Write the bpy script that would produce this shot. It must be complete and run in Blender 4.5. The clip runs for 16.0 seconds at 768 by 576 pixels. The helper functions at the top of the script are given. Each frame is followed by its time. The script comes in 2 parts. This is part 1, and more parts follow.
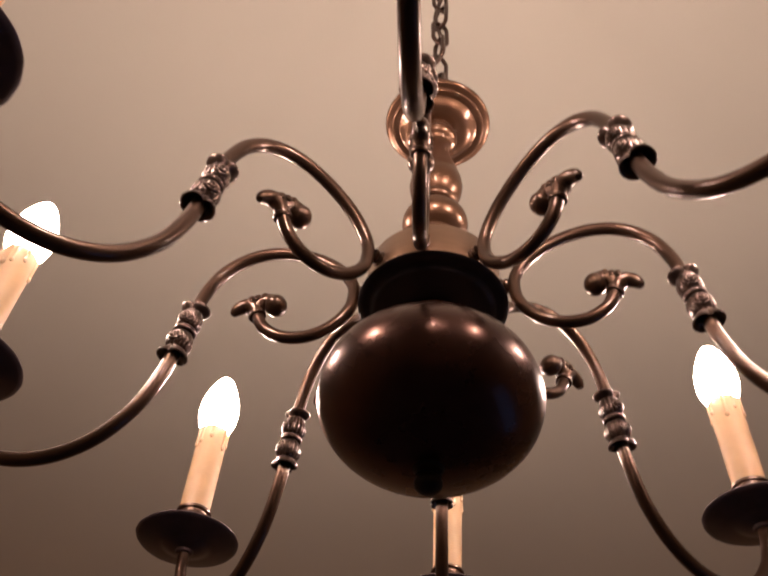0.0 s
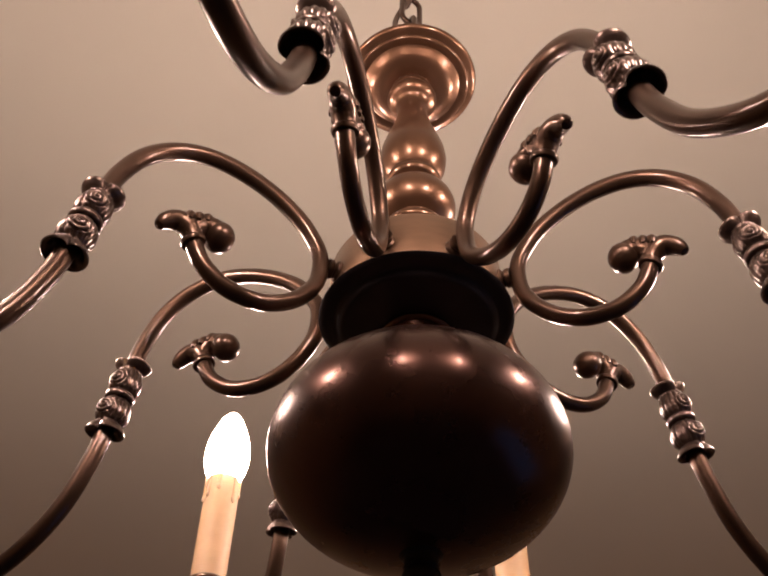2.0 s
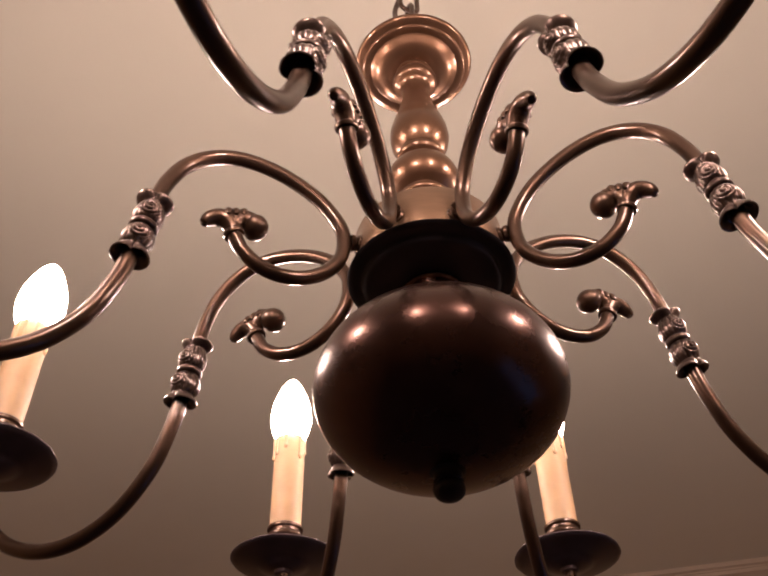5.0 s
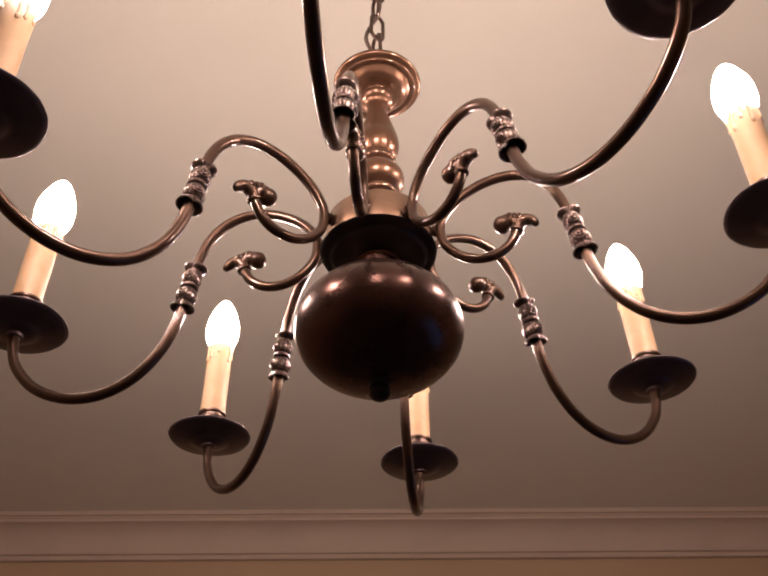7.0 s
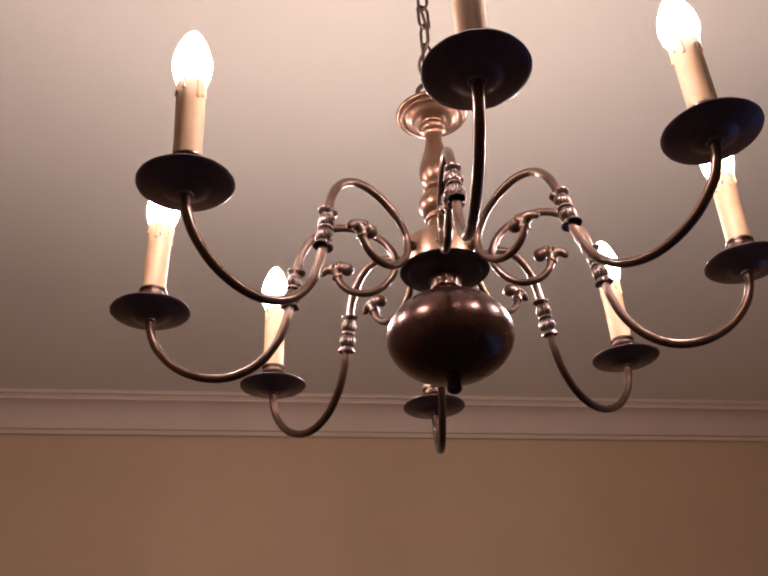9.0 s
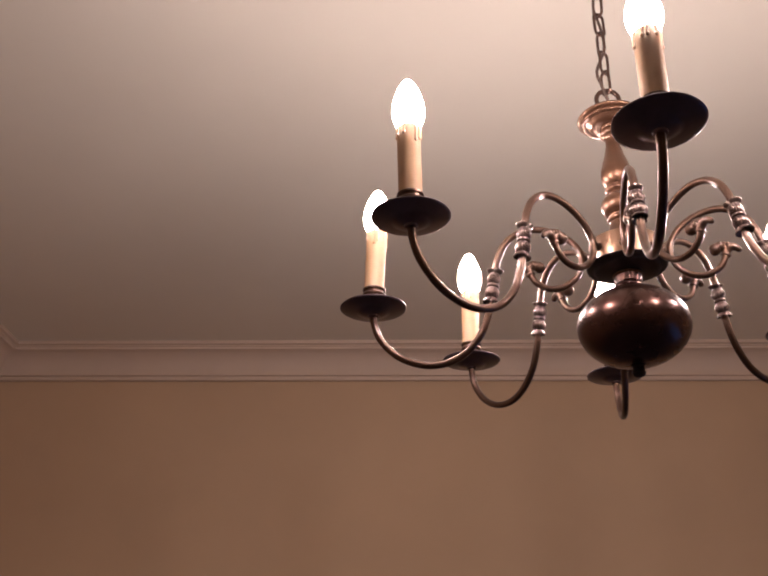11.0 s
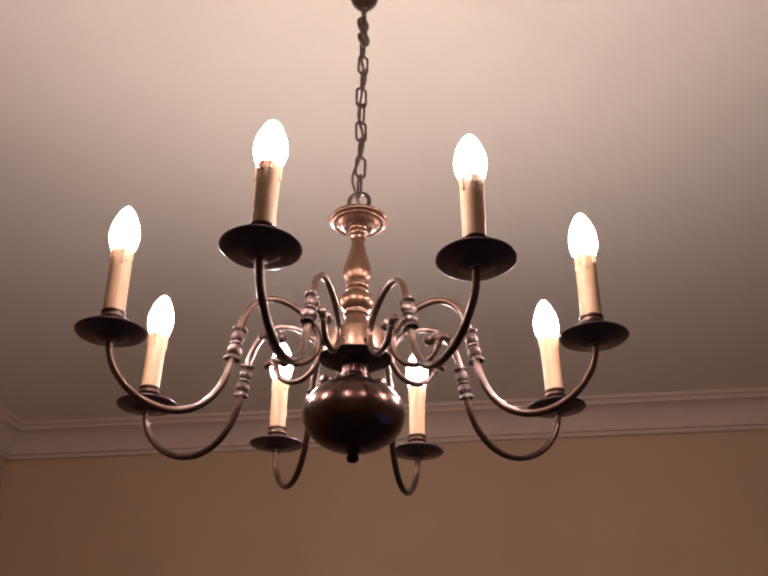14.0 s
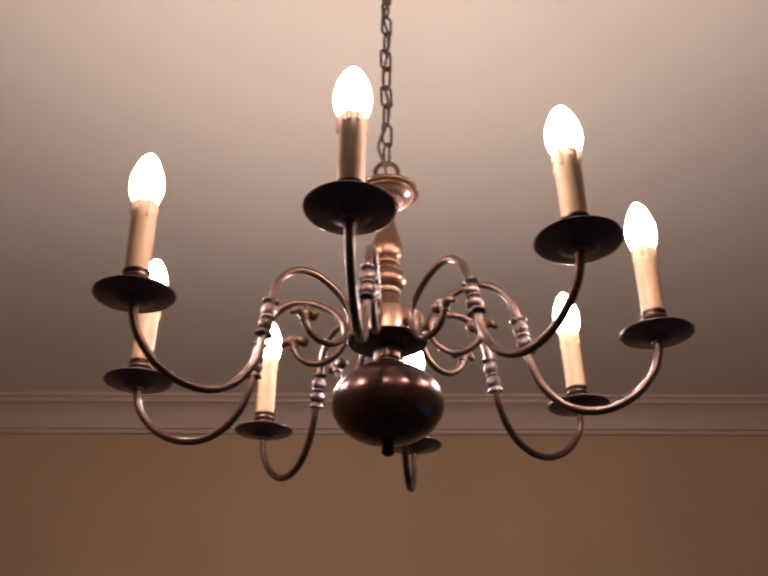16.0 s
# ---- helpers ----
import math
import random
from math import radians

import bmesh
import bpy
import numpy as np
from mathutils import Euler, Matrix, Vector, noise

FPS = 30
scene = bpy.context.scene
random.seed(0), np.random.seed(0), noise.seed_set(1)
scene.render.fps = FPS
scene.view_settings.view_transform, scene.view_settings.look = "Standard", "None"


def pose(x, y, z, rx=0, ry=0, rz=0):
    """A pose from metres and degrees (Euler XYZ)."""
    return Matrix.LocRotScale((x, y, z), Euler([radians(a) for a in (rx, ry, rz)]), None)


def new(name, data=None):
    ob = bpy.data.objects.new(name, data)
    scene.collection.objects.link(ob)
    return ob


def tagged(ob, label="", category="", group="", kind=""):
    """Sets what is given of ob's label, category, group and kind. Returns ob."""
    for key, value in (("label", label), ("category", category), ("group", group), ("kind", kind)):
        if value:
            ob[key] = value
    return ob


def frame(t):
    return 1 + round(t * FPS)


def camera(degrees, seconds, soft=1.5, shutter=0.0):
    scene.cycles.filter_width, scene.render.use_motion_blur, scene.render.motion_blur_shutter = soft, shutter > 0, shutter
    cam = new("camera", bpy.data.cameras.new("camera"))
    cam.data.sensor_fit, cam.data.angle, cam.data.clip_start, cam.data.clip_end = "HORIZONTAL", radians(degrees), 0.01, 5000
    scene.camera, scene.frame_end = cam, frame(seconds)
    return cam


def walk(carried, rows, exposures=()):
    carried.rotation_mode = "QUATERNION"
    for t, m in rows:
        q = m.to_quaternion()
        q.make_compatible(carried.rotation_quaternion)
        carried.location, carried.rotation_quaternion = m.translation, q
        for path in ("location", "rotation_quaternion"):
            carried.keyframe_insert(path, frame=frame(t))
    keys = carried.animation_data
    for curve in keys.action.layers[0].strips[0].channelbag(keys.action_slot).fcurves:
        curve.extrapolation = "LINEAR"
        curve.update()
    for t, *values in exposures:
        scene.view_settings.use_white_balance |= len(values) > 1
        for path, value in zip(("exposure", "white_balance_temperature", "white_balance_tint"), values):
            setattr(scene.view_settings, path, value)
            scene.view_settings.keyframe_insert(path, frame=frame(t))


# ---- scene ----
cam = camera(45.77, 16.0, 2.0, 0.3)
# seconds, place in metres, turn in degrees
ROWS = [
    (0, -0.0355, -0.4172, 1.4231, 137.704, -3.297, -3.871),
    (0.5, 0.0006, -0.3707, 1.4569, 135.745, -2.540, 1.486),
    (1, 0.0092, -0.3717, 1.4982, 135.755, -2.154, 5.564),
    (1.5, 0.0235, -0.3666, 1.5295, 135.211, -1.194, 5.463),
    (2, 0.0252, -0.3433, 1.5460, 134.944, -0.576, 6.440),
    (2.5, 0.0280, -0.3140, 1.5636, 135.398, -0.436, 6.211),
    (3, 0.0359, -0.3158, 1.5755, 135.223, 0.193, 7.377),
    (3.5, 0.0584, -0.3210, 1.5757, 135.038, 0.304, 9.626),
    (4, 0.0741, -0.3341, 1.5591, 134.193, 0.826, 10.559),
    (4.5, 0.0809, -0.3470, 1.5296, 132.862, 2.544, 13.956),
    (4.7, 0.0721, -0.3635, 1.5158, 133.082, 1.732, 14.035),
    (6.8, 0.0025, -0.5764, 1.3600, 128.821, 0.332, 2.085),
    (7, -0.0066, -0.5941, 1.3511, 128.681, 0.608, -0.561),
    (7.5, -0.1201, -0.6747, 1.3358, 123.950, 2.691, -6.039),
    (8, -0.1737, -0.7091, 1.3538, 122.676, 2.554, -6.854),
    (8.2, -0.1645, -0.7274, 1.3543, 122.298, 2.470, -7.748),
    (10.5, -0.3132, -1.0503, 1.3377, 115.163, 1.568, -6.827),
    (11, -0.2694, -1.0408, 1.3459, 115.254, -0.595, 1.839),
    (11.5, -0.1277, -1.0497, 1.3652, 116.291, -0.592, 4.764),
    (12, -0.0292, -1.0728, 1.3345, 115.560, -0.266, 5.887),
    (12.5, -0.0288, -1.1384, 1.3210, 115.052, 0.783, 9.332),
    (13, 0.0900, -1.1632, 1.3110, 112.667, -0.726, 12.348),
    (13.5, 0.2055, -1.1749, 1.3225, 116.808, -4.278, 10.735),
    (14, 0.2127, -1.1311, 1.3538, 118.443, -0.459, 8.468),
    (14.5, 0.1828, -1.0880, 1.3692, 118.532, 0.204, 5.884),
    (15, 0.1093, -1.0465, 1.3912, 118.824, 2.331, 0.986),
    (15.5, 0.0404, -1.0450, 1.3930, 117.923, 2.206, -3.635),
    (16, -0.0228, -1.0433, 1.3904, 117.883, 0.159, -0.931),
]
EXPOSURES = [(0, 0.15, 6830, 15.5), (1, 0.20, 6860, 15.5), (1.5, 0.13, 6840, 15.5), (3, 0.20, 6810, 15.5), (4.7, 0.34, 6720, 15), (6.8, 0.60, 6420, 14), (7.5, 0.66, 6300, 14), (8, 0.88, 6120, 12.5),
             (10.5, 0.91, 5900, 13), (13, 0.83, 5920, 13), (13.5, 0.78, 5920, 13), (14.5, 0.55, 6080, 13.5), (16, 0.57, 6100, 13)]
walk(cam, [(t, pose(x, y, z, rx, ry, rz)) for t, x, y, z, rx, ry, rz in ROWS], EXPOSURES)

# ---- light: eight candle bulbs, night outside as blue light through the added window ----
BULB_POWER = 150.0
BULB_COLOUR = (1.0, 0.77, 0.66, 1.0)
world = bpy.data.worlds.new("night")
world.use_nodes = True
world.node_tree.nodes["Background"].inputs["Color"].default_value = (0.10, 0.22, 0.60, 1)
world.node_tree.nodes["Background"].inputs["Strength"].default_value = 0.7
scene.world = world


# ---- materials ----
def material(name, colour, rough=0.5, metal=0.0, vary=0.15, scale=20.0, fine=300.0, bump=0.05, rough_vary=0.08, coat=0.0, sss=0.0, sss_radius=(0.01, 0.005, 0.003), stretch=(1, 1, 1)):
    m = bpy.data.materials.new(name)
    m.use_nodes = True
    nt = m.node_tree
    b = nt.nodes["Principled BSDF"]
    co = nt.nodes.new("ShaderNodeTexCoord")
    mp = nt.nodes.new("ShaderNodeMapping")
    mp.inputs["Scale"].default_value = stretch
    nt.links.new(co.outputs["Object"], mp.inputs["Vector"])
    big = nt.nodes.new("ShaderNodeTexNoise")
    big.inputs["Scale"].default_value, big.inputs["Detail"].default_value, big.inputs["Roughness"].default_value = scale, 5, 0.6
    small = nt.nodes.new("ShaderNodeTexNoise")
    small.inputs["Scale"].default_value, small.inputs["Detail"].default_value = fine, 3
    for n in (big, small):
        nt.links.new(mp.outputs["Vector"], n.inputs["Vector"])
    ramp = nt.nodes.new("ShaderNodeValToRGB")
    ramp.color_ramp.elements[0].position, ramp.color_ramp.elements[1].position = 0.3, 0.7
    ramp.color_ramp.elements[0].color = (*[c * (1 - vary) for c in colour], 1)
    ramp.color_ramp.elements[1].color = (*[min(1, c * (1 + vary)) for c in colour], 1)
    nt.links.new(big.outputs["Fac"], ramp.inputs["Fac"])
    nt.links.new(ramp.outputs["Color"], b.inputs["Base Color"])
    mr = nt.nodes.new("ShaderNodeMapRange")
    mr.inputs["To Min"].default_value, mr.inputs["To Max"].default_value = rough - rough_vary, rough + rough_vary
    nt.links.new(big.outputs["Fac"], mr.inputs["Value"])
    nt.links.new(mr.outputs["Result"], b.inputs["Roughness"])
    bp = nt.nodes.new("ShaderNodeBump")
    bp.inputs["Strength"].default_value, bp.inputs["Distance"].default_value = bump, 0.001
    nt.links.new(small.outputs["Fac"], bp.inputs["Height"])
    nt.links.new(bp.outputs["Normal"], b.inputs["Normal"])
    b.inputs["Metallic"].default_value = metal
    b.inputs["Coat Weight"].default_value = coat
    b.inputs["Coat Roughness"].default_value = 0.12
    if sss:
        b.inputs["Subsurface Weight"].default_value = sss
        b.inputs["Subsurface Radius"].default_value = sss_radius
        b.inputs["Subsurface Scale"].default_value = 1.0
    return m


BRONZE = material("bronze", (0.120, 0.061, 0.035), 0.37, 0.85, 0.16, 30, 900, 0.03, 0.05, 0.4)
HUB_BRONZE = material("drum_bronze", (0.20, 0.118, 0.073), 0.38, 0.85, 0.10, 60, 700, 0.04, 0.05, 0.4, stretch=(1, 1, 6))
DARK_BRONZE = material("dark_bronze", (0.073, 0.040, 0.026), 0.34, 0.8, 0.14, 30, 700, 0.02, 0.03, 0.3)
PAN_BRONZE = material("pan_bronze", (0.088, 0.064, 0.072), 0.38, 0.62, 0.2, 40, 900, 0.03, 0.06, 0.25)
BALL_BRONZE = material("ball_bronze", (0.070, 0.034, 0.026), 0.28, 0.9, 0.16, 25, 900, 0.02, 0.05, 0.12)
CAST_BRONZE = material("cast_bronze", (0.098, 0.066, 0.055), 0.31, 0.85, 0.28, 120, 900, 0.05, 0.08, 0.3)
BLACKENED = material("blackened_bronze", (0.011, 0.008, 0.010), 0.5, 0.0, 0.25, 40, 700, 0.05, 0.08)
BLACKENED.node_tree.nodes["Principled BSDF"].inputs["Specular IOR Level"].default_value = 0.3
CHAIN_METAL = material("chain_metal", (0.082, 0.049, 0.036), 0.36, 0.85, 0.2, 60, 900, 0.05, 0.08, 0.2)
CABLE = material("cable_brown", (0.062, 0.040, 0.030), 0.5, 0.0, 0.1, 80, 900, 0.05)
WAX = material("candle_sleeve_cream", (0.42, 0.276, 0.162), 0.58, 0.0, 0.10, 40, 500, 0.05, 0.05, 0.0, 0.35, (0.010, 0.007, 0.0042))
CEILING = material("ceiling_paint", (0.725, 0.684, 0.588), 0.85, 0.0, 0.03, 1.6, 260, 0.12, 0.05)
PLASTER = material("cornice_paint", (0.60, 0.485, 0.385), 0.75, 0.0, 0.04, 6, 260, 0.1, 0.05)
WALL = material("wall_paint", (0.53, 0.378, 0.242), 0.8, 0.0, 0.06, 1.3, 240, 0.2, 0.06)
FLOOR = material("floor_carpet", (0.115, 0.112, 0.175), 0.9, 0.0, 0.25, 4, 900, 0.4, 0.05)
GLASS = bpy.data.materials.new("window_glass")
GLASS.use_nodes = True
GLASS.node_tree.nodes["Principled BSDF"].inputs["Transmission Weight"].default_value = 1.0
GLASS.node_tree.nodes["Principled BSDF"].inputs["Roughness"].default_value = 0.02
GLOW = bpy.data.materials.new("lit_bulb")
GLOW.use_nodes = True
gn = GLOW.node_tree
gn.nodes.remove(gn.nodes["Principled BSDF"])
em = gn.nodes.new("ShaderNodeEmission")
em.inputs["Color"].default_value, em.inputs["Strength"].default_value = BULB_COLOUR, BULB_POWER
gn.links.new(em.outputs["Emission"], gn.nodes["Material Output"].inputs["Surface"])


# ---- mesh helpers ----
def mesh(name, verts, faces, mat, sharp=38):
    me = bpy.data.meshes.new(name)
    me.from_pydata([tuple(v) for v in verts], [], faces)
    bm = bmesh.new()
    bm.from_mesh(me)
    bmesh.ops.recalc_face_normals(bm, faces=bm.faces)
    bm.to_mesh(me)
    bm.free()
    me.polygons.foreach_set("use_smooth", [True] * len(me.polygons))
    me.set_sharp_from_angle(angle=radians(sharp))
    me.materials.append(mat)
    return me


def joined(*parts):
    verts, faces = [], []
    for v, f in parts:
        n = len(verts)
        verts += [tuple(p) for p in v]
        faces += [tuple(i + n for i in q) for q in f]
    return verts, faces


def moved(shape, m):
    return [m @ Vector(v) for v in shape[0]], shape[1]


def lathe(profile, seg=48, wave=None):
    """Turns (radius, height) pairs about z. wave(i, angle) gives an added radius."""
    verts, faces, rings = [], [], []
    for i, (r, z) in enumerate(profile):
        if r < 1e-6:
            rings.append([len(verts)])
            verts.append((0, 0, z))
            continue
        rings.append(list(range(len(verts), len(verts) + seg)))
        for j in range(seg):
            a = 2 * math.pi * j / seg
            rr = r + (wave(i, a) if wave else 0)
            verts.append((rr * math.cos(a), rr * math.sin(a), z))
    for a, b in zip(rings, rings[1:]):
        for j in range(seg):
            k = (j + 1) % seg
            if len(a) > 1 and len(b) > 1:
                faces.append((a[j], a[k], b[k], b[j]))
            elif len(a) > 1:
                faces.append((a[j], a[k], b[0]))
            elif len(b) > 1:
                faces.append((a[0], b[k], b[j]))
    return verts, faces


def smooth_curve(points, steps=8, closed=False):
    """A Catmull-Rom curve through points of any dimension."""
    p = [np.array(q, float) for q in points]
    n = len(p)
    out = []
    for i in range(n if closed else n - 1):
        a, b, c, d = ((p[(i + o) % n] for o in (-1, 0, 1, 2)) if closed else
                      (p[max(i - 1, 0)], p[i], p[i + 1], p[min(i + 2, n - 1)]))
        for s in range(steps):
            t = s / steps
            out.append(0.5 * (2 * b + (c - a) * t + (2 * a - 5 * b + 4 * c - d) * t * t + (3 * b - a - 3 * c + d) * t ** 3))
    if not closed:
        out.append(p[-1])
    return out


def sweep(path, radius, seg=12, closed=False, up=(0, 1, 0)):
    """A tube along path; radius is a number or one for each point. Round ends."""
    path = [Vector(q[:3]) for q in path]
    n = len(path)
    radii = [radius] * n if isinstance(radius, (int, float)) else [float(r) for r in radius]
    verts, faces, up = [], [], Vector(up)
    for i in range(n):
        a = path[(i - 1) % n] if closed or i else path[i]
        b = path[(i + 1) % n] if closed or i < n - 1 else path[i]
        t = (b - a).normalized()
        u = up.cross(t)
        if u.length < 1e-4:
            u = Vector((1, 0.3, 0)).cross(t)
        u.normalize()
        w = t.cross(u)
        for j in range(seg):
            ang = 2 * math.pi * j / seg
            verts.append(path[i] + radii[i] * (math.cos(ang) * u + math.sin(ang) * w))
    for i in range(n if closed else n - 1):
        k = (i + 1) % n
        for j in range(seg):
            l = (j + 1) % seg
            faces.append((i * seg + j, i * seg + l, k * seg + l, k * seg + j))
    if not closed:
        faces += [tuple(range(seg)), tuple(range((n - 1) * seg, n * seg))]
    return verts, faces


def ball(c, r, seg=16, rings=10, scale=(1, 1, 1)):
    prof = [(r * math.sin(math.pi * i / rings), -r * math.cos(math.pi * i / rings)) for i in range(rings + 1)]
    return moved(lathe(prof, seg), Matrix.Translation(c) @ Matrix.Diagonal((*scale, 1)))


def arc(cr, cz, r, a0, a1, n=8, rz=None):
    """Profile points of an arc about (cr, cz), degrees from the outward direction."""
    rz = r if rz is None else rz
    return [(cr + r * math.cos(radians(a0 + (a1 - a0) * i / n)), cz + rz * math.sin(radians(a0 + (a1 - a0) * i / n))) for i in range(n + 1)]


def mm(profile):
    return [(r / 1000, z / 1000) for r, z in profile]


def put(name, me, parent=None, label="", m=None):
    ob = new(name, me)
    if parent is not None:
        ob.parent = parent
    if m is not None:
        ob.matrix_basis = m
    if label:
        tagged(ob, label)
    return ob


# ---- the room ----
BASE = 1.88                    # height of the arms' middle over the floor
CEIL = BASE + 0.776
NORTH, WEST, EAST, SOUTH = 2.306, -1.913, 2.3, -2.9
THICK = 0.12


def box(name, lo, hi, mat, label, category):
    v = [(x, y, z) for x in (lo[0], hi[0]) for y in (lo[1], hi[1]) for z in (lo[2], hi[2])]
    f = [(0, 1, 3, 2), (4, 6, 7, 5), (0, 4, 5, 1), (2, 3, 7, 6), (0, 2, 6, 4), (1, 5, 7, 3)]
    return tagged(put(name, mesh(name, v, f, mat)), label, category, kind="structure")


box("floor", (WEST - THICK, SOUTH - THICK, -0.1), (EAST + THICK, NORTH + THICK, 0), FLOOR, "blue-grey carpet floor of the room", "floor")
box("ceiling", (WEST - THICK, SOUTH - THICK, CEIL), (EAST + THICK, NORTH + THICK, CEIL + 0.1), CEILING, "smooth cream painted plaster ceiling above the chandelier", "ceiling")
box("wall_north", (WEST - THICK, NORTH, 0), (EAST + THICK, NORTH + THICK, CEIL), WALL, "plain tan painted wall under a plaster cornice", "wall")
box("wall_south", (WEST - THICK, SOUTH - THICK, 0), (EAST + THICK, SOUTH, CEIL), WALL, "plain tan painted wall under a plaster cornice", "wall")
box("wall_west", (WEST - THICK, SOUTH, 0), (WEST, NORTH, CEIL), WALL, "plain tan painted wall meeting the corner", "wall")
# unseen window, added low in the east wall for the ball's blue reflection
WIN_Y, WIN_Z = (-1.0, 1.2), (0.04, 0.95)


def block(lo, hi):
    v = [(x, y, z) for x in (lo[0], hi[0]) for y in (lo[1], hi[1]) for z in (lo[2], hi[2])]
    return v, [(0, 1, 3, 2), (4, 6, 7, 5), (0, 4, 5, 1), (2, 3, 7, 6), (0, 2, 6, 4), (1, 5, 7, 3)]


X0, X1 = EAST, EAST + THICK
east = joined(block((X0, SOUTH, 0), (X1, NORTH, WIN_Z[0])), block((X0, SOUTH, WIN_Z[1]), (X1, NORTH, CEIL)),
              block((X0, SOUTH, WIN_Z[0]), (X1, WIN_Y[0], WIN_Z[1])), block((X0, WIN_Y[1], WIN_Z[0]), (X1, NORTH, WIN_Z[1])))
tagged(put("wall_east", mesh("wall_east", *east, WALL)), "plain tan painted wall with an opening for the added window", "wall", kind="structure")
window = tagged(new("added_window_1"), "unseen low window added to put a blue reflection on the ball", "window", kind="structure")
window.location = (EAST + 0.05, 0, 0)
FR = 0.05
sash = joined(block((0, WIN_Y[0], WIN_Z[0]), (0.05, WIN_Y[1], WIN_Z[0] + FR)), block((0, WIN_Y[0], WIN_Z[1] - FR), (0.05, WIN_Y[1], WIN_Z[1])),
              block((0, WIN_Y[0], WIN_Z[0] + FR), (0.05, WIN_Y[0] + FR, WIN_Z[1] - FR)), block((0, WIN_Y[1] - FR, WIN_Z[0] + FR), (0.05, WIN_Y[1], WIN_Z[1] - FR)))
put("window_frame", mesh("window_frame", *sash, PLASTER), window, "cream painted frame of the added window")
put("pane", mesh("pane", *block((0.022, WIN_Y[0] + FR, WIN_Z[0] + FR), (0.028, WIN_Y[1] - FR, WIN_Z[1] - FR)), GLASS), window, "clear pane of the added window").visible_shadow = False

# cornice: out from the wall, height from the arms' middle
COVE = [(0.088 - 0.071 * math.cos(radians(a)), 0.672 + 0.074 * math.sin(radians(a))) for a in range(4, 90, 7)]
CORNICE = [(0.0, 0.668), (0.0030, 0.668), (0.0030, 0.644), (0.0170, 0.6435), (0.0190, 0.6455), (0.0190, 0.654), (0.0165, 0.657), (0.0090, 0.658), (0.0090, 0.662), (0.018, 0.664), (0.018, 0.671), *COVE,
           (0.087, 0.747), (0.087, 0.756), (0.091, 0.758), (0.091, 0.761), (0.102, 0.764), (0.104, 0.7758), (0.0, 0.7758)]


def cornice(name, a, b, inward):
    """A mitred run from corner a to corner b; inward is the way from the wall into the room."""
    a, b, n = Vector(a), Vector(b), Vector(inward)
    along = (b - a).normalized()
    v, f, k = [], [], len(CORNICE)
    for end, s in ((a, 1), (b, -1)):
        for o, h in CORNICE:
            q = end + n * o + along * (s * o)
            v.append((q.x, q.y, BASE + h))
    for i in range(k):
        j = (i + 1) % k
        f.append((i, j, k + j, k + i))
    return tagged(put(name, mesh(name, v, f, PLASTER, 25)), "cream painted plaster cove cornice along the wall top", "cornice", kind="structure")


G = 0.0005
cornice("trim_north", (WEST + G, NORTH - G, 0), (EAST - G, NORTH - G, 0), (0, -1, 0))
cornice("trim_south", (EAST - G, SOUTH + G, 0), (WEST + G, SOUTH + G, 0), (0, 1, 0))
cornice("trim_west", (WEST + G, SOUTH + G, 0), (WEST + G, NORTH - G, 0), (1, 0, 0))
cornice("trim_east", (EAST - G, NORTH - G, 0), (EAST - G, SOUTH + G, 0), (-1, 0, 0))

# ---- chandelier: the turned column ----
chandelier = tagged(new("chandelier"), "dark bronze eight-arm chandelier with lit candle bulbs, hanging on a chain", "chandelier")
chandelier.location = (0, 0, BASE)

crown = mm([(0, 229), (6, 229), (9, 226), (9, 223), (13, 221), (24, 219), (34, 216.5), (40, 214), *arc(41.2, 210.3, 3.0, 75, -80, 8), (40.5, 206.8), (38.5, 206.4),
            *arc(37.0, 205.2, 1.6, 40, -80, 4), (34.5, 204.0), (32.5, 204.5), (30.5, 203.3), (28.5, 200.5), (24, 197.8), (18.5, 197.2), (12.5, 199), (0, 199)])
put("crown", mesh("crown", *lathe(crown, 64), BRONZE), chandelier, "coppery bronze turned crown dish with moulded rim")
vase = mm([(0, 200), (11, 200), *arc(9.5, 196.5, 4.6, 60, -70, 7), (10.5, 192), *arc(10.2, 187.5, 6.3, 60, -65, 8), (11.0, 180.5), (9.8, 177), (9.6, 171), (10.6, 164), (13.2, 152),
           (17.0, 140), (19.8, 129), (20.6, 121), (19.6, 113), (16.8, 106.5), (14.8, 104.2), (15.0, 103), *arc(12.8, 97.8, 4.0, 60, -60, 6), (13.6, 93.8), (12.6, 92), (13.2, 90.4),
           *arc(11.5, 73.5, 12.8, 68, -64, 12, 15.0), (15.6, 58.8), (15.4, 57.6), *arc(14.4, 53.4, 3.9, 66, -66, 7), (15.2, 49), (15.8, 44), (18, 34), (22, 27), (26.5, 24), (27.5, 22), (27.8, 19.5), (0, 19.5)])
put("baluster", mesh("baluster", *lathe(vase, 56), BRONZE), chandelier, "coppery bronze turned baluster with beads")
hub = mm([(0, 20.0), (30, 19.8), (42, 19.4), (44.6, 18.4), (45.4, 16.6), (45.4, -12.5), (45.0, -14.8), (0, -14.9)])
put("hub", mesh("hub", *lathe(hub, 72), HUB_BRONZE), chandelier, "bronze drum that carries the arms")
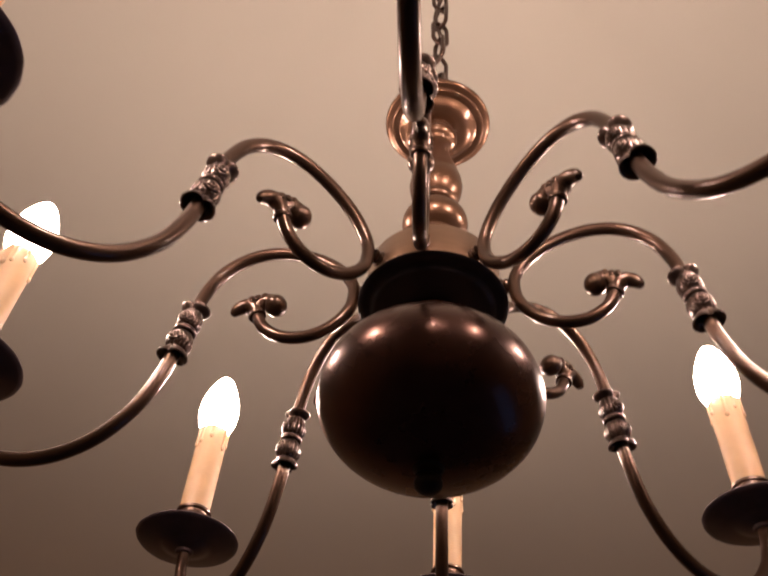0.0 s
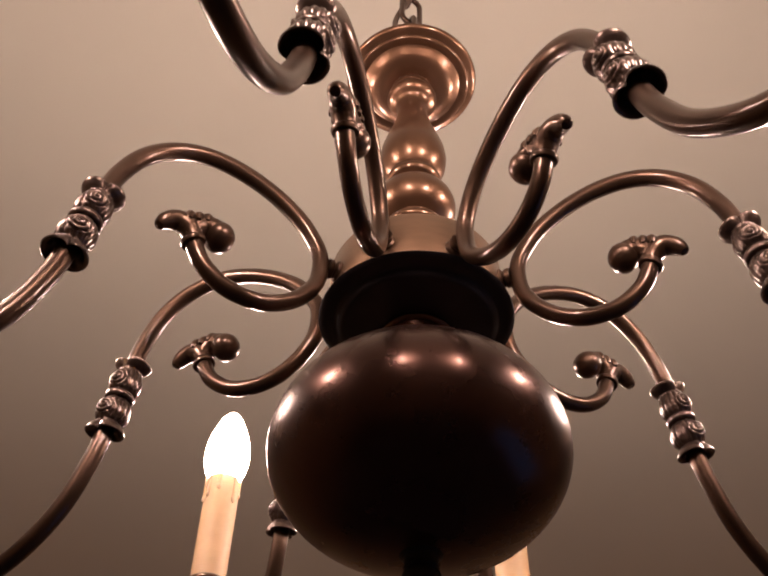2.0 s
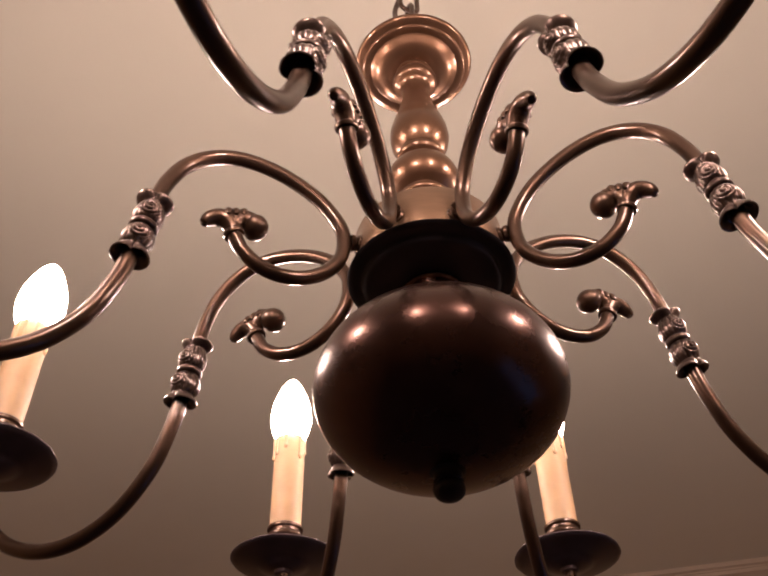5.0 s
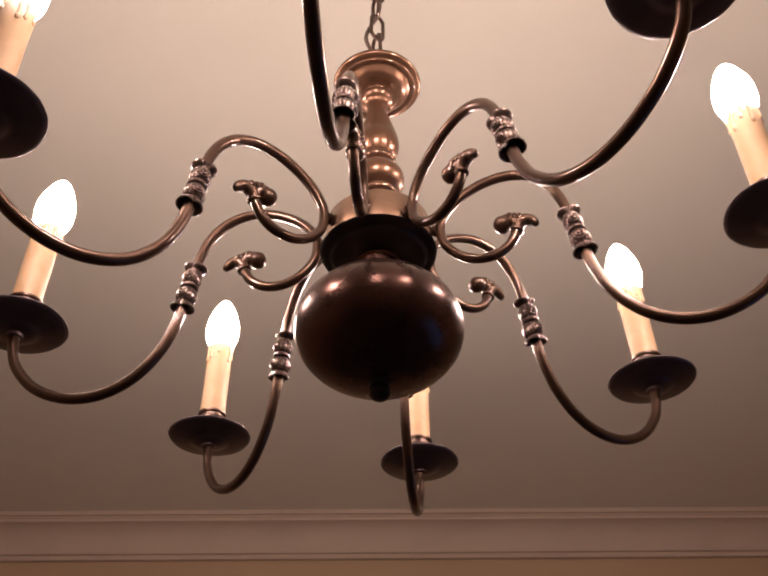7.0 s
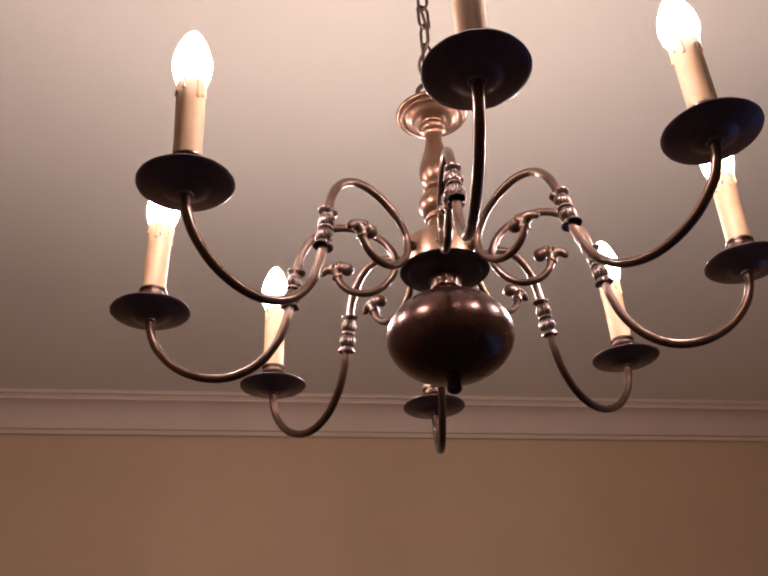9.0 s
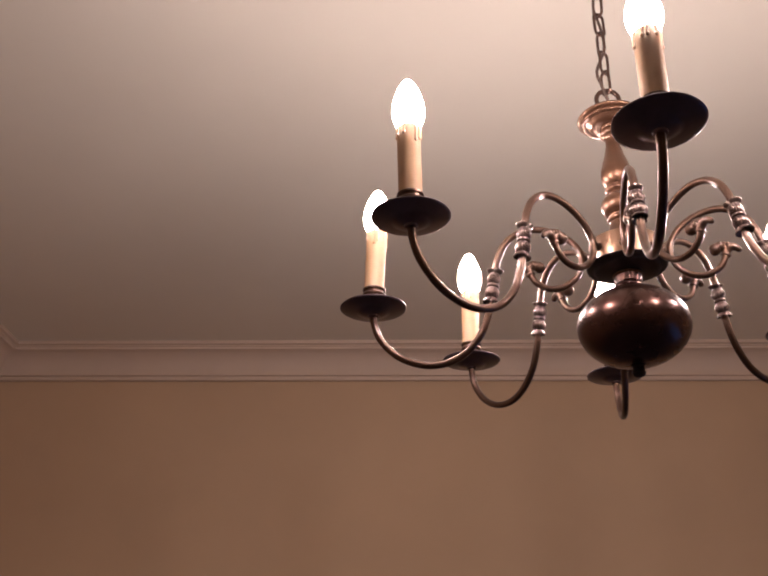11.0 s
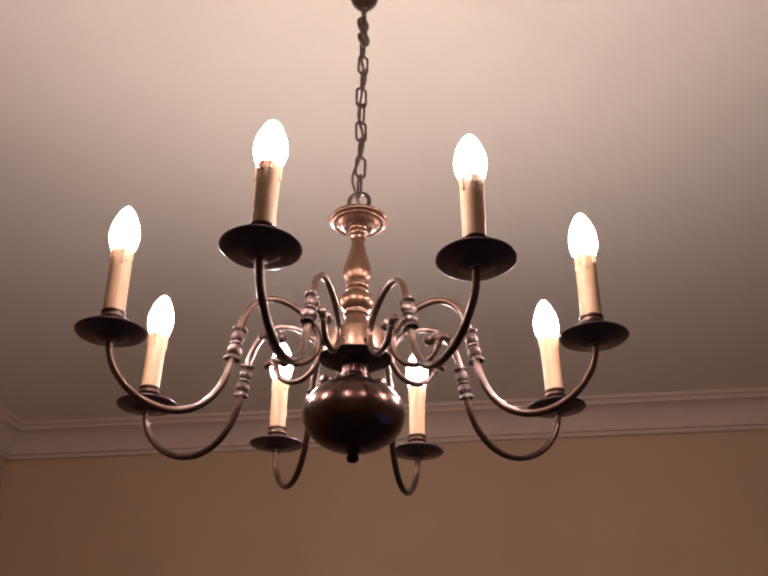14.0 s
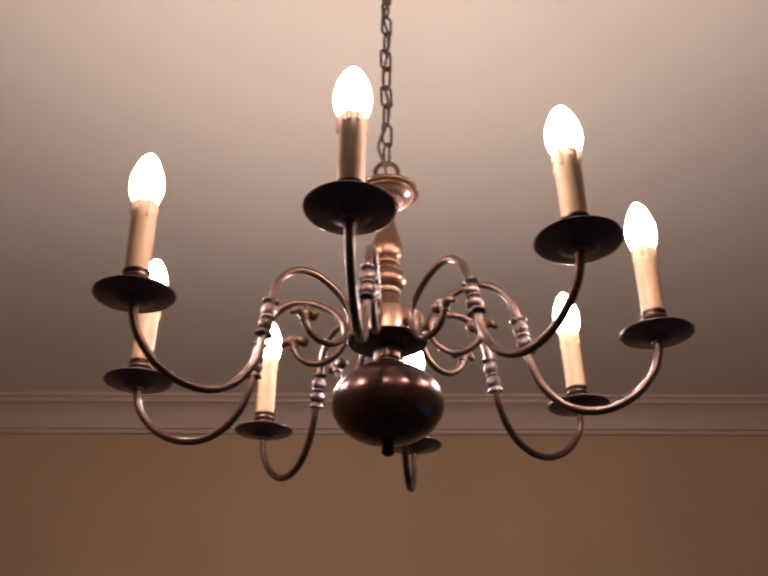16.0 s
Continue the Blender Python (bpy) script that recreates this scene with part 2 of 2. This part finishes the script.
dish = mm([(0, -14.6), (48, -14.6), (49.9, -14.9), (50.4, -15.5), (49.8, -16.2), (46, -17.4), (42.8, -17.9), (41.8, -18.6), (40.6, -20.4), (38, -21.6), (30, -23.4), (22, -24.8), (17, -25.4), (0, -25.4)])
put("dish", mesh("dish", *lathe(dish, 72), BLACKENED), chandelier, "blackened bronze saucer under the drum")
neck = mm([(0, -25), (17.4, -25.0), (17.0, -28.8), (16.8, -30), (16.6, -38.6), (15.4, -39.8), (0, -40)])
put("neck", mesh("neck", *lathe(neck, 56), BALL_BRONZE), chandelier, "dark bronze neck under the saucer")
flange = mm([(16.6, -25.6), *arc(17.2, -27.2, 1.6, 90, -90, 8), (16.6, -28.8), (16.6, -25.6)])
put("flange", mesh("flange", *lathe(flange, 64), BRONZE), chandelier, "thin polished bronze ring round the neck")
bead = mm([(0, -39.9), (15.0, -39.9), *arc(13.0, -43.4, 4.2, 60, -60, 8), (15.4, -47.4), (16.2, -48.8), (16.2, -51), (0, -51)])
put("bead", mesh("bead", *lathe(bead, 56), BALL_BRONZE), chandelier, "dark bronze bead ring above the ball")
globe = [(0.0686 * math.sin(radians(a)), -0.0975 + 0.0500 * math.cos(radians(a))) for a in range(0, 181, 4)]
put("globe", mesh("globe", *lathe(globe, 96), BALL_BRONZE), chandelier, "large polished dark bronze flattened ball")
finial = mm([(0, -144), (9.2, -144), (9.6, -146.8), (7.4, -148.2), (6.9, -150.5), (7.6, -152.4), *arc(1.0, -156.8, 7.2, 40, -80, 8, 5.8), (0, -163.2)])
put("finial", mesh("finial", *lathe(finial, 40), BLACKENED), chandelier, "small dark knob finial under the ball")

# hanging ring, chain and cable
ring = [(0.0155 * math.cos(2 * math.pi * i / 40), 0, 0.2445 + 0.0155 * math.sin(2 * math.pi * i / 40)) for i in range(40)]
put("hanging_ring", mesh("hanging_ring", *sweep(ring, 0.0033, 12, True), CHAIN_METAL), chandelier, "bronze hanging ring")
HALF, SIDE, WIRE = 0.0118, 0.0077, 0.0021
loop = [(SIDE * math.cos(radians(a)), 0, HALF + SIDE * math.sin(radians(a))) for a in range(0, 181, 15)]
loop += [(SIDE * math.cos(radians(a)), 0, -HALF + SIDE * math.sin(radians(a))) for a in range(180, 361, 15)]
LINK = mesh("chain_link", *sweep(loop, WIRE, 10, True), CHAIN_METAL)
LINKS, FIRST, LAST = 9, 0.2741, 0.5512
for i in range(LINKS):
    z = FIRST + (LAST - FIRST) * i / (LINKS - 1)
    put("chain_link", LINK, chandelier, m=pose(0.0008 * math.sin(2.1 * i), 0.0006 * math.cos(1.7 * i), z, 2.5 * math.sin(3.1 * i), 2.0 * math.cos(2.3 * i), 118 + (i % 2) * 90 + 9 * math.sin(1.9 * i)))
wire = smooth_curve([(0.004, 0, 0.228), (-0.006, -0.004, 0.262), (-0.011, -0.002, 0.292), (0.002, -0.003, 0.330), (0.003, 0.004, 0.372), (-0.005, 0.002, 0.412),
                     (0.001, -0.005, 0.452), (0.005, 0.003, 0.494), (-0.003, 0.004, 0.536), (0.004, 0.001, 0.578), (0.003, 0.0, 0.622), (0.0, 0.0, 0.664)], 7)
put("cable", mesh("cable", *sweep(wire, 0.0022, 8), CABLE), chandelier, "thin brown cable threaded through the chain")

# ---- chandelier: one arm in the plane of x and z, then eight ----
ARM_LINE = [(120.5, -14), (114, -26.6), (101, -36.1), (84.5, -37.6), (69, -30.2), (58.0, -16.2), (54.8, -1.2), (57.0, 13.0), (68.6, 30.4), (87, 44.1), (107, 51.7), (125, 52.2), (141, 45.6), (153.5, 32.9),
            (161.5, 16.2), (165.5, 1.0), (168, -12), (170.5, -28), (173.8, -46), (178.5, -66), (189.5, -92.5), (210, -115.5), (237, -127), (267, -125.5), (297, -111), (319.5, -86), (328.5, -62), (330, -46)]


def arm_line(drop):
    """The arm's middle line; drop (mm) lets its inner curl hang lower and nearer the drum."""
    bent = [(r - 0.7 * drop * max(0, 4 - i) / 4, z - drop * max(0, 4 - i) / 4) for i, (r, z) in enumerate(ARM_LINE)]
    return [(p[0] / 1000, 0, p[1] / 1000) for p in smooth_curve(bent, 6)]


line = arm_line(0)
GIRTH = [0.0043 + 0.0005 * min(1.0, max(0.0, (i - 36) / 36)) for i in range(len(line))]      # the rod is drawn thinner towards its curl
ARM = mesh("arm", *sweep(line, GIRTH, 20), DARK_BRONZE)
DROP = 3.2
ARM_BENT = mesh("arm", *sweep(arm_line(DROP), GIRTH, 20), DARK_BRONZE)

stud = mm([(0, 0), (5.4, 0), (5.8, 0.9), (5.4, 2.0), (4.4, 2.6), (4.4, 3.4), (5.2, 4.0), (5.2, 6.2), (0, 6.2)])
STUD = mesh("stud", *moved(lathe(stud, 24), Matrix.Translation((0.0446, 0, 0.001)) @ pose(0, 0, 0, 0, 90, 0)), DARK_BRONZE)

# cast knuckle: two rose-carved swellings between flared petals
KNUCKLE = mm([(5.0, 22.6), (6.2, 23.2), (7.0, 24.4), (7.6, 26.0), (8.2, 26.3), (8.6, 25.6), (8.4, 24.0), (7.7, 22.2), (6.8, 20.6), (6.5, 19.4), (7.4, 16.5), (8.3, 13.5), (8.6, 10.5), (8.3, 7.5), (7.5, 4.8), (6.4, 3.2), (6.4, 2.6), (7.5, 2.2), (8.2, 0.9), (8.2, -0.9),
              (7.5, -2.2), (6.4, -2.6), (6.4, -3.2), (7.6, -5), (8.6, -7.6), (9.0, -10.8), (8.8, -14), (7.8, -17.4), (6.6, -19.6), (6.9, -20.8), (7.8, -22.6), (8.5, -24.8), (8.8, -26.4), (8.4, -27.0), (7.8, -26.6), (7.0, -24.8), (6.2, -23.2), (5.0, -22.6)])
FINE = [KNUCKLE[0]]
for p, q in zip(KNUCKLE, KNUCKLE[1:]):
    steps = max(1, round(abs(q[1] - p[1]) / 0.0006))
    FINE += [(p[0] + (q[0] - p[0]) * i / steps, p[1] + (q[1] - p[1]) * i / steps) for i in range(1, steps + 1)]


def carve(i, a):
    """Two spoon-shaped petals at each end, flutes on the swellings and a coiled rose on either flank."""
    r, z = FINE[i]
    h, e = abs(z) * 1000, abs(math.cos(a))
    if h > 20.0:
        flare = min(1.0, max(0.0, (r - 0.0060) / 0.0025))
        return flare * (0.0021 * e ** 0.6 - 0.0026 * (1 - e) ** 3)
    if not 2.9 < h < 20.5:
        return 0.0
    fade = min(1.0, (h - 2.9) / 2.0, (20.5 - h) / 2.5)
    flute = 0.0008 * abs(math.sin(7 * a)) ** 0.8 - 0.0005
    off = math.asin(max(-1.0, min(1.0, math.cos(a))))
    y, up = 8.6 * off, z * 1000 - (10.6 if z > 0 else -11.2)
    rho, phi = math.hypot(y, up), math.atan2(up, y) * (1 if math.sin(a) > 0 else -1)
    rose = 0.0013 * abs(math.cos((phi - 2 * math.pi * rho / 2.5) / 2)) ** 0.6 - 0.0004 + 0.0007 * max(0.0, 1 - rho / 6)
    mix = min(1.0, max(0.0, (6.8 - rho) / 1.2))
    return fade * (rose * mix + flute * (1 - mix))


KNUCKLE_AT = Matrix.Translation((0.1700, 0, -0.0245)) @ Matrix.Rotation(radians(-10), 4, "Y") @ Matrix.Diagonal((1, 1, 0.88, 1))
KNUCKLE_MESH = mesh("knuckle", *moved(lathe(FINE, 120, carve), KNUCKLE_AT), CAST_BRONZE, 50)

# leaf scroll: collar, curling beak, ball and small ribs
tip_way = Vector((line[0][0] - line[3][0], 0, line[0][2] - line[3][2])).normalized()
collar = lathe(mm([(4.6, -1.6), (5.8, -1.4), (6.3, 0), (5.8, 1.4), (4.2, 1.8), (3.2, 1.4), (3.2, -1.4), (4.6, -1.6)]), 24)
collar = moved(collar, Matrix.Translation(Vector(line[0]) + 0.0005 * tip_way) @ tip_way.to_track_quat("Z", "Y").to_matrix().to_4x4())
beak = smooth_curve([(120.3, -14.8, 4.7), (121.6, -10.5, 5.2), (124.2, -6.0, 5.9), (128.4, -3.9, 5.6), (132.4, -4.6, 5.1), (135.4, -6.8, 4.5), (137.2, -9.4, 3.6), (138.0, -11.4, 2.4)], 6)
horn = smooth_curve([(121.6, -10.5, 4.4), (120.4, -5.8, 5.6), (117.4, -2.6, 6.2), (113.4, -2.4, 6.6), (110.2, -4.4, 6.9)], 6)
leaf = [collar, sweep([(p[0] / 1000, 0, p[1] / 1000) for p in beak], [p[2] / 1000 for p in beak], 18),
        sweep([(p[0] / 1000, 0, p[1] / 1000) for p in horn], [p[2] / 1000 for p in horn], 18),
        ball((0.1088, 0, -0.0056), 0.0078, 24, 16, (1, 1.05, 1))]
for i in range(3):
    bx, bz = 116.2 + 4.3 * i, 2.3 - 1.0 * i
    rib = [(bx / 1000 + 0.0008 * math.sin(radians(a)), 0.0058 * math.sin(radians(a)), (bz - 6.4 + 6.3 * math.cos(radians(a))) / 1000) for a in range(-84, 85, 12)]
    leaf.append(sweep(rib, [0.0033 * (0.3 + 0.7 * math.cos(radians(a))) for a in range(-84, 85, 12)], 10, up=(1, 0, 0)))
LEAF = mesh("leaf_scroll", *joined(leaf[0], *[moved(q, Matrix.Translation((0, 0, 0.001))) for q in leaf[1:]]), DARK_BRONZE, 60)

# drip pan, candle cup, sleeve with wax runs, bulb
AT = Matrix.Translation((0.330, 0, 0))
pan = mm([(0, -41), (16, -41), (24, -40.8), (33, -39.6), (40, -38.0), (42.6, -36.8), (43.6, -37.0), (43.9, -38.0), (42.8, -39.2), (40, -40.2), (33, -42.0), (24, -44.2), (19.6, -45.0), (18.4, -46.2), (12, -48.0),
          (7.6, -48.8), (7.0, -51.0), (5.6, -52.0), (0, -52.0)])
PAN = mesh("drip_pan", *moved(lathe(pan, 112, lambda i, a: 0.0002 * math.sin(5 * a + 1) + 0.0001 * math.sin(17 * a) if 4 < i < 10 else 0.0), AT), PAN_BRONZE)
cup = mm([(0, -41.5), (17.5, -41), (18.0, -39.6), (15.6, -36.4), (13.0, -33.6), (12.4, -30.6), *arc(12.8, -26.8, 3.0, -70, 70, 6), (12.8, -23.0), *arc(13.0, -19.4, 2.8, -70, 70, 6), (12.7, -15.8), (13.0, -13.6),
          (15.2, -12.6), (15.4, -10.8), (14.2, -9.6), (0, -9.6)])
CUP = mesh("candle_cup", *moved(lathe(cup, 40), AT), DARK_BRONZE)
rng = random.Random(4)
runs = [(a + rng.uniform(-12, 12), rng.uniform(11, 23), rng.uniform(1.9, 2.6)) for a in range(0, 360, 40)]
sleeve = lathe(mm([(0, 76.2), (10.8, 76.2), (12.0, 77.8), (13.2, 77.6), (13.6, 76), (13.5, 50), (13.4, 25), (13.4, 0), (13.4, -9.5), (0, -9.5)]), 40, lambda i, a: 0.00012 * math.sin(5 * a + i))
drips = []
for a, length, r in runs:
    n = 9
    path = [(0.0134 * math.cos(radians(a)), 0.0134 * math.sin(radians(a)), (77.4 - length * i / (n - 1)) / 1000) for i in range(n)]
    radii = [r * (0.62 + 0.05 * math.sin(i)) / 1000 for i in range(n)]
    drips.append(sweep(path, radii, 10, up=(math.cos(radians(a)), math.sin(radians(a)), 0)))
    drips.append(ball(path[-1], r * 0.0009, 10, 8, (1, 1, 1.5)))
SLEEVE = mesh("candle_sleeve", *moved(joined(sleeve, *drips), AT), WAX)
bulb = mm(smooth_curve([(10.5, 76.6), (12.8, 79.3), (15.8, 85.4), (18.0, 93.8), (18.6, 102.4), (17.5, 113), (14.9, 122.8), (11.4, 132), (8.2, 138.8), (4.9, 143.4), (2.2, 145.8), (0, 146.6)], 3))
BULB = mesh("bulb", *moved(lathe(bulb, 28), AT), GLOW)

# each arm: turn about the axis, swivel at the drum, rise (degrees), reach, lift (metres), lean (degrees), depth, inward lean of the candle (degrees)
SEAT = 0.05
ARMS = [
    (80.59, 1.41, -0.52, 1.0158, -0.0008, 0.01, 1.002, 0.0),
    (32.48, -0.02, 0.75, 0.9862, 0.0005, -0.43, 0.972, 1.6),
    (-10.66, -2.71, 0.18, 0.9826, 0.0016, -0.14, 0.998, 0.0),
    (-59.61, 3.38, 2.00, 1.0051, -0.0060, -0.60, 0.933, 0.0),
    (-104.37, 8.57, 1.19, 1.0229, -0.0027, -0.38, 0.935, 0.0),
    (-147.90, 1.66, -1.18, 0.9939, 0.0003, 0.20, 0.990, 0.0),
    (-190.60, -1.67, -0.83, 1.0082, 0.0012, 0.17, 0.988, 2.2),
    (-236.15, -0.76, 0.50, 1.0073, -0.0008, 0.00, 0.998, 0.0),
]
for turn, swivel, rise, reach, lift, lean, depth, tip in ARMS:
    seat = Matrix.Rotation(radians(turn), 4, "Z") @ pose(SEAT, 0, lift, 0, 0, swivel) @ pose(0, 0, 0, 0, -rise, 0) @ pose(0, 0, 0, lean, 0, 0)
    bent = lean < -0.5             # one arm's curl is bent down a little
    arm = put("arm", ARM_BENT if bent else ARM, chandelier, m=seat @ Matrix.Diagonal((reach, 1, depth, 1)) @ Matrix.Translation((-SEAT, 0, 0)))
    put("stud", STUD, arm)
    put("knuckle", KNUCKLE_MESH, arm, "cast bronze knuckle with rose relief and petal flares")
    put("leaf_scroll", LEAF, arm, "bronze leaf scroll ending in a ball and a beak", Matrix.Translation((-0.0007 * DROP, 0, -0.001 * DROP)) if bent else None)
    lean_in = pose(0.330, 0, -0.041, 0, -tip, 0) @ Matrix.Translation((-0.330, 0, 0.041))
    put("drip_pan", PAN, arm, "round blackened bronze drip pan")
    put("candle_cup", CUP, arm, m=lean_in)
    put("candle_sleeve", SLEEVE, arm, "cream candle sleeve with moulded wax runs", lean_in)
    put("bulb", BULB, arm, "lit white candle bulb", lean_in)

# ---- ceiling hook with its rose ----
rose = tagged(new("ceiling_rose"), "dark bronze ceiling rose with an open hook for the chain", "ceiling rose")
rose.location = (0, 0, BASE)
cupola = mm([(0, 640), (5, 640), (8, 642), (12, 648), (14, 651), (17, 653), (22, 661), (24, 668), (25, 676), (25.5, 700), (28, 735), (34, 760), (44, 770), (46, 775.5), (0, 775.5)])
put("rose_cup", mesh("rose_cup", *lathe(cupola, 48), DARK_BRONZE), rose)
eye = [(0, 0.0072 * math.cos(2 * math.pi * i / 28), 0.6150 + 0.0082 * math.sin(2 * math.pi * i / 28)) for i in range(28)]
stem = [(0, 0, 0.645), (0, 0, 0.634), (0, 0, 0.6245)]
put("eye", mesh("eye", *joined(sweep(eye, 0.0034, 12, True, (1, 0, 0)), sweep(stem, 0.0046, 12)), CHAIN_METAL), rose, "dark bronze eye under the rose", pose(0, 0, 0, 0, 0, 14))
hook = smooth_curve([(0.006, 0, 0.602), (0.0085, 0, 0.608), (0.004, 0, 0.6155), (-0.005, 0, 0.6155), (-0.0112, 0, 0.607), (-0.0095, 0, 0.597), (-0.001, 0, 0.590), (0.0085, 0, 0.583),
                     (0.0105, 0, 0.574), (0.005, 0, 0.566), (-0.003, 0, 0.5655), (-0.008, 0, 0.571), (-0.0085, 0, 0.578)], 5)
put("hook", mesh("hook", *sweep(hook, 0.0044, 12), CHAIN_METAL), rose, "thick dark bronze S-shaped hook", pose(0, 0, 0, 0, 0, 62))
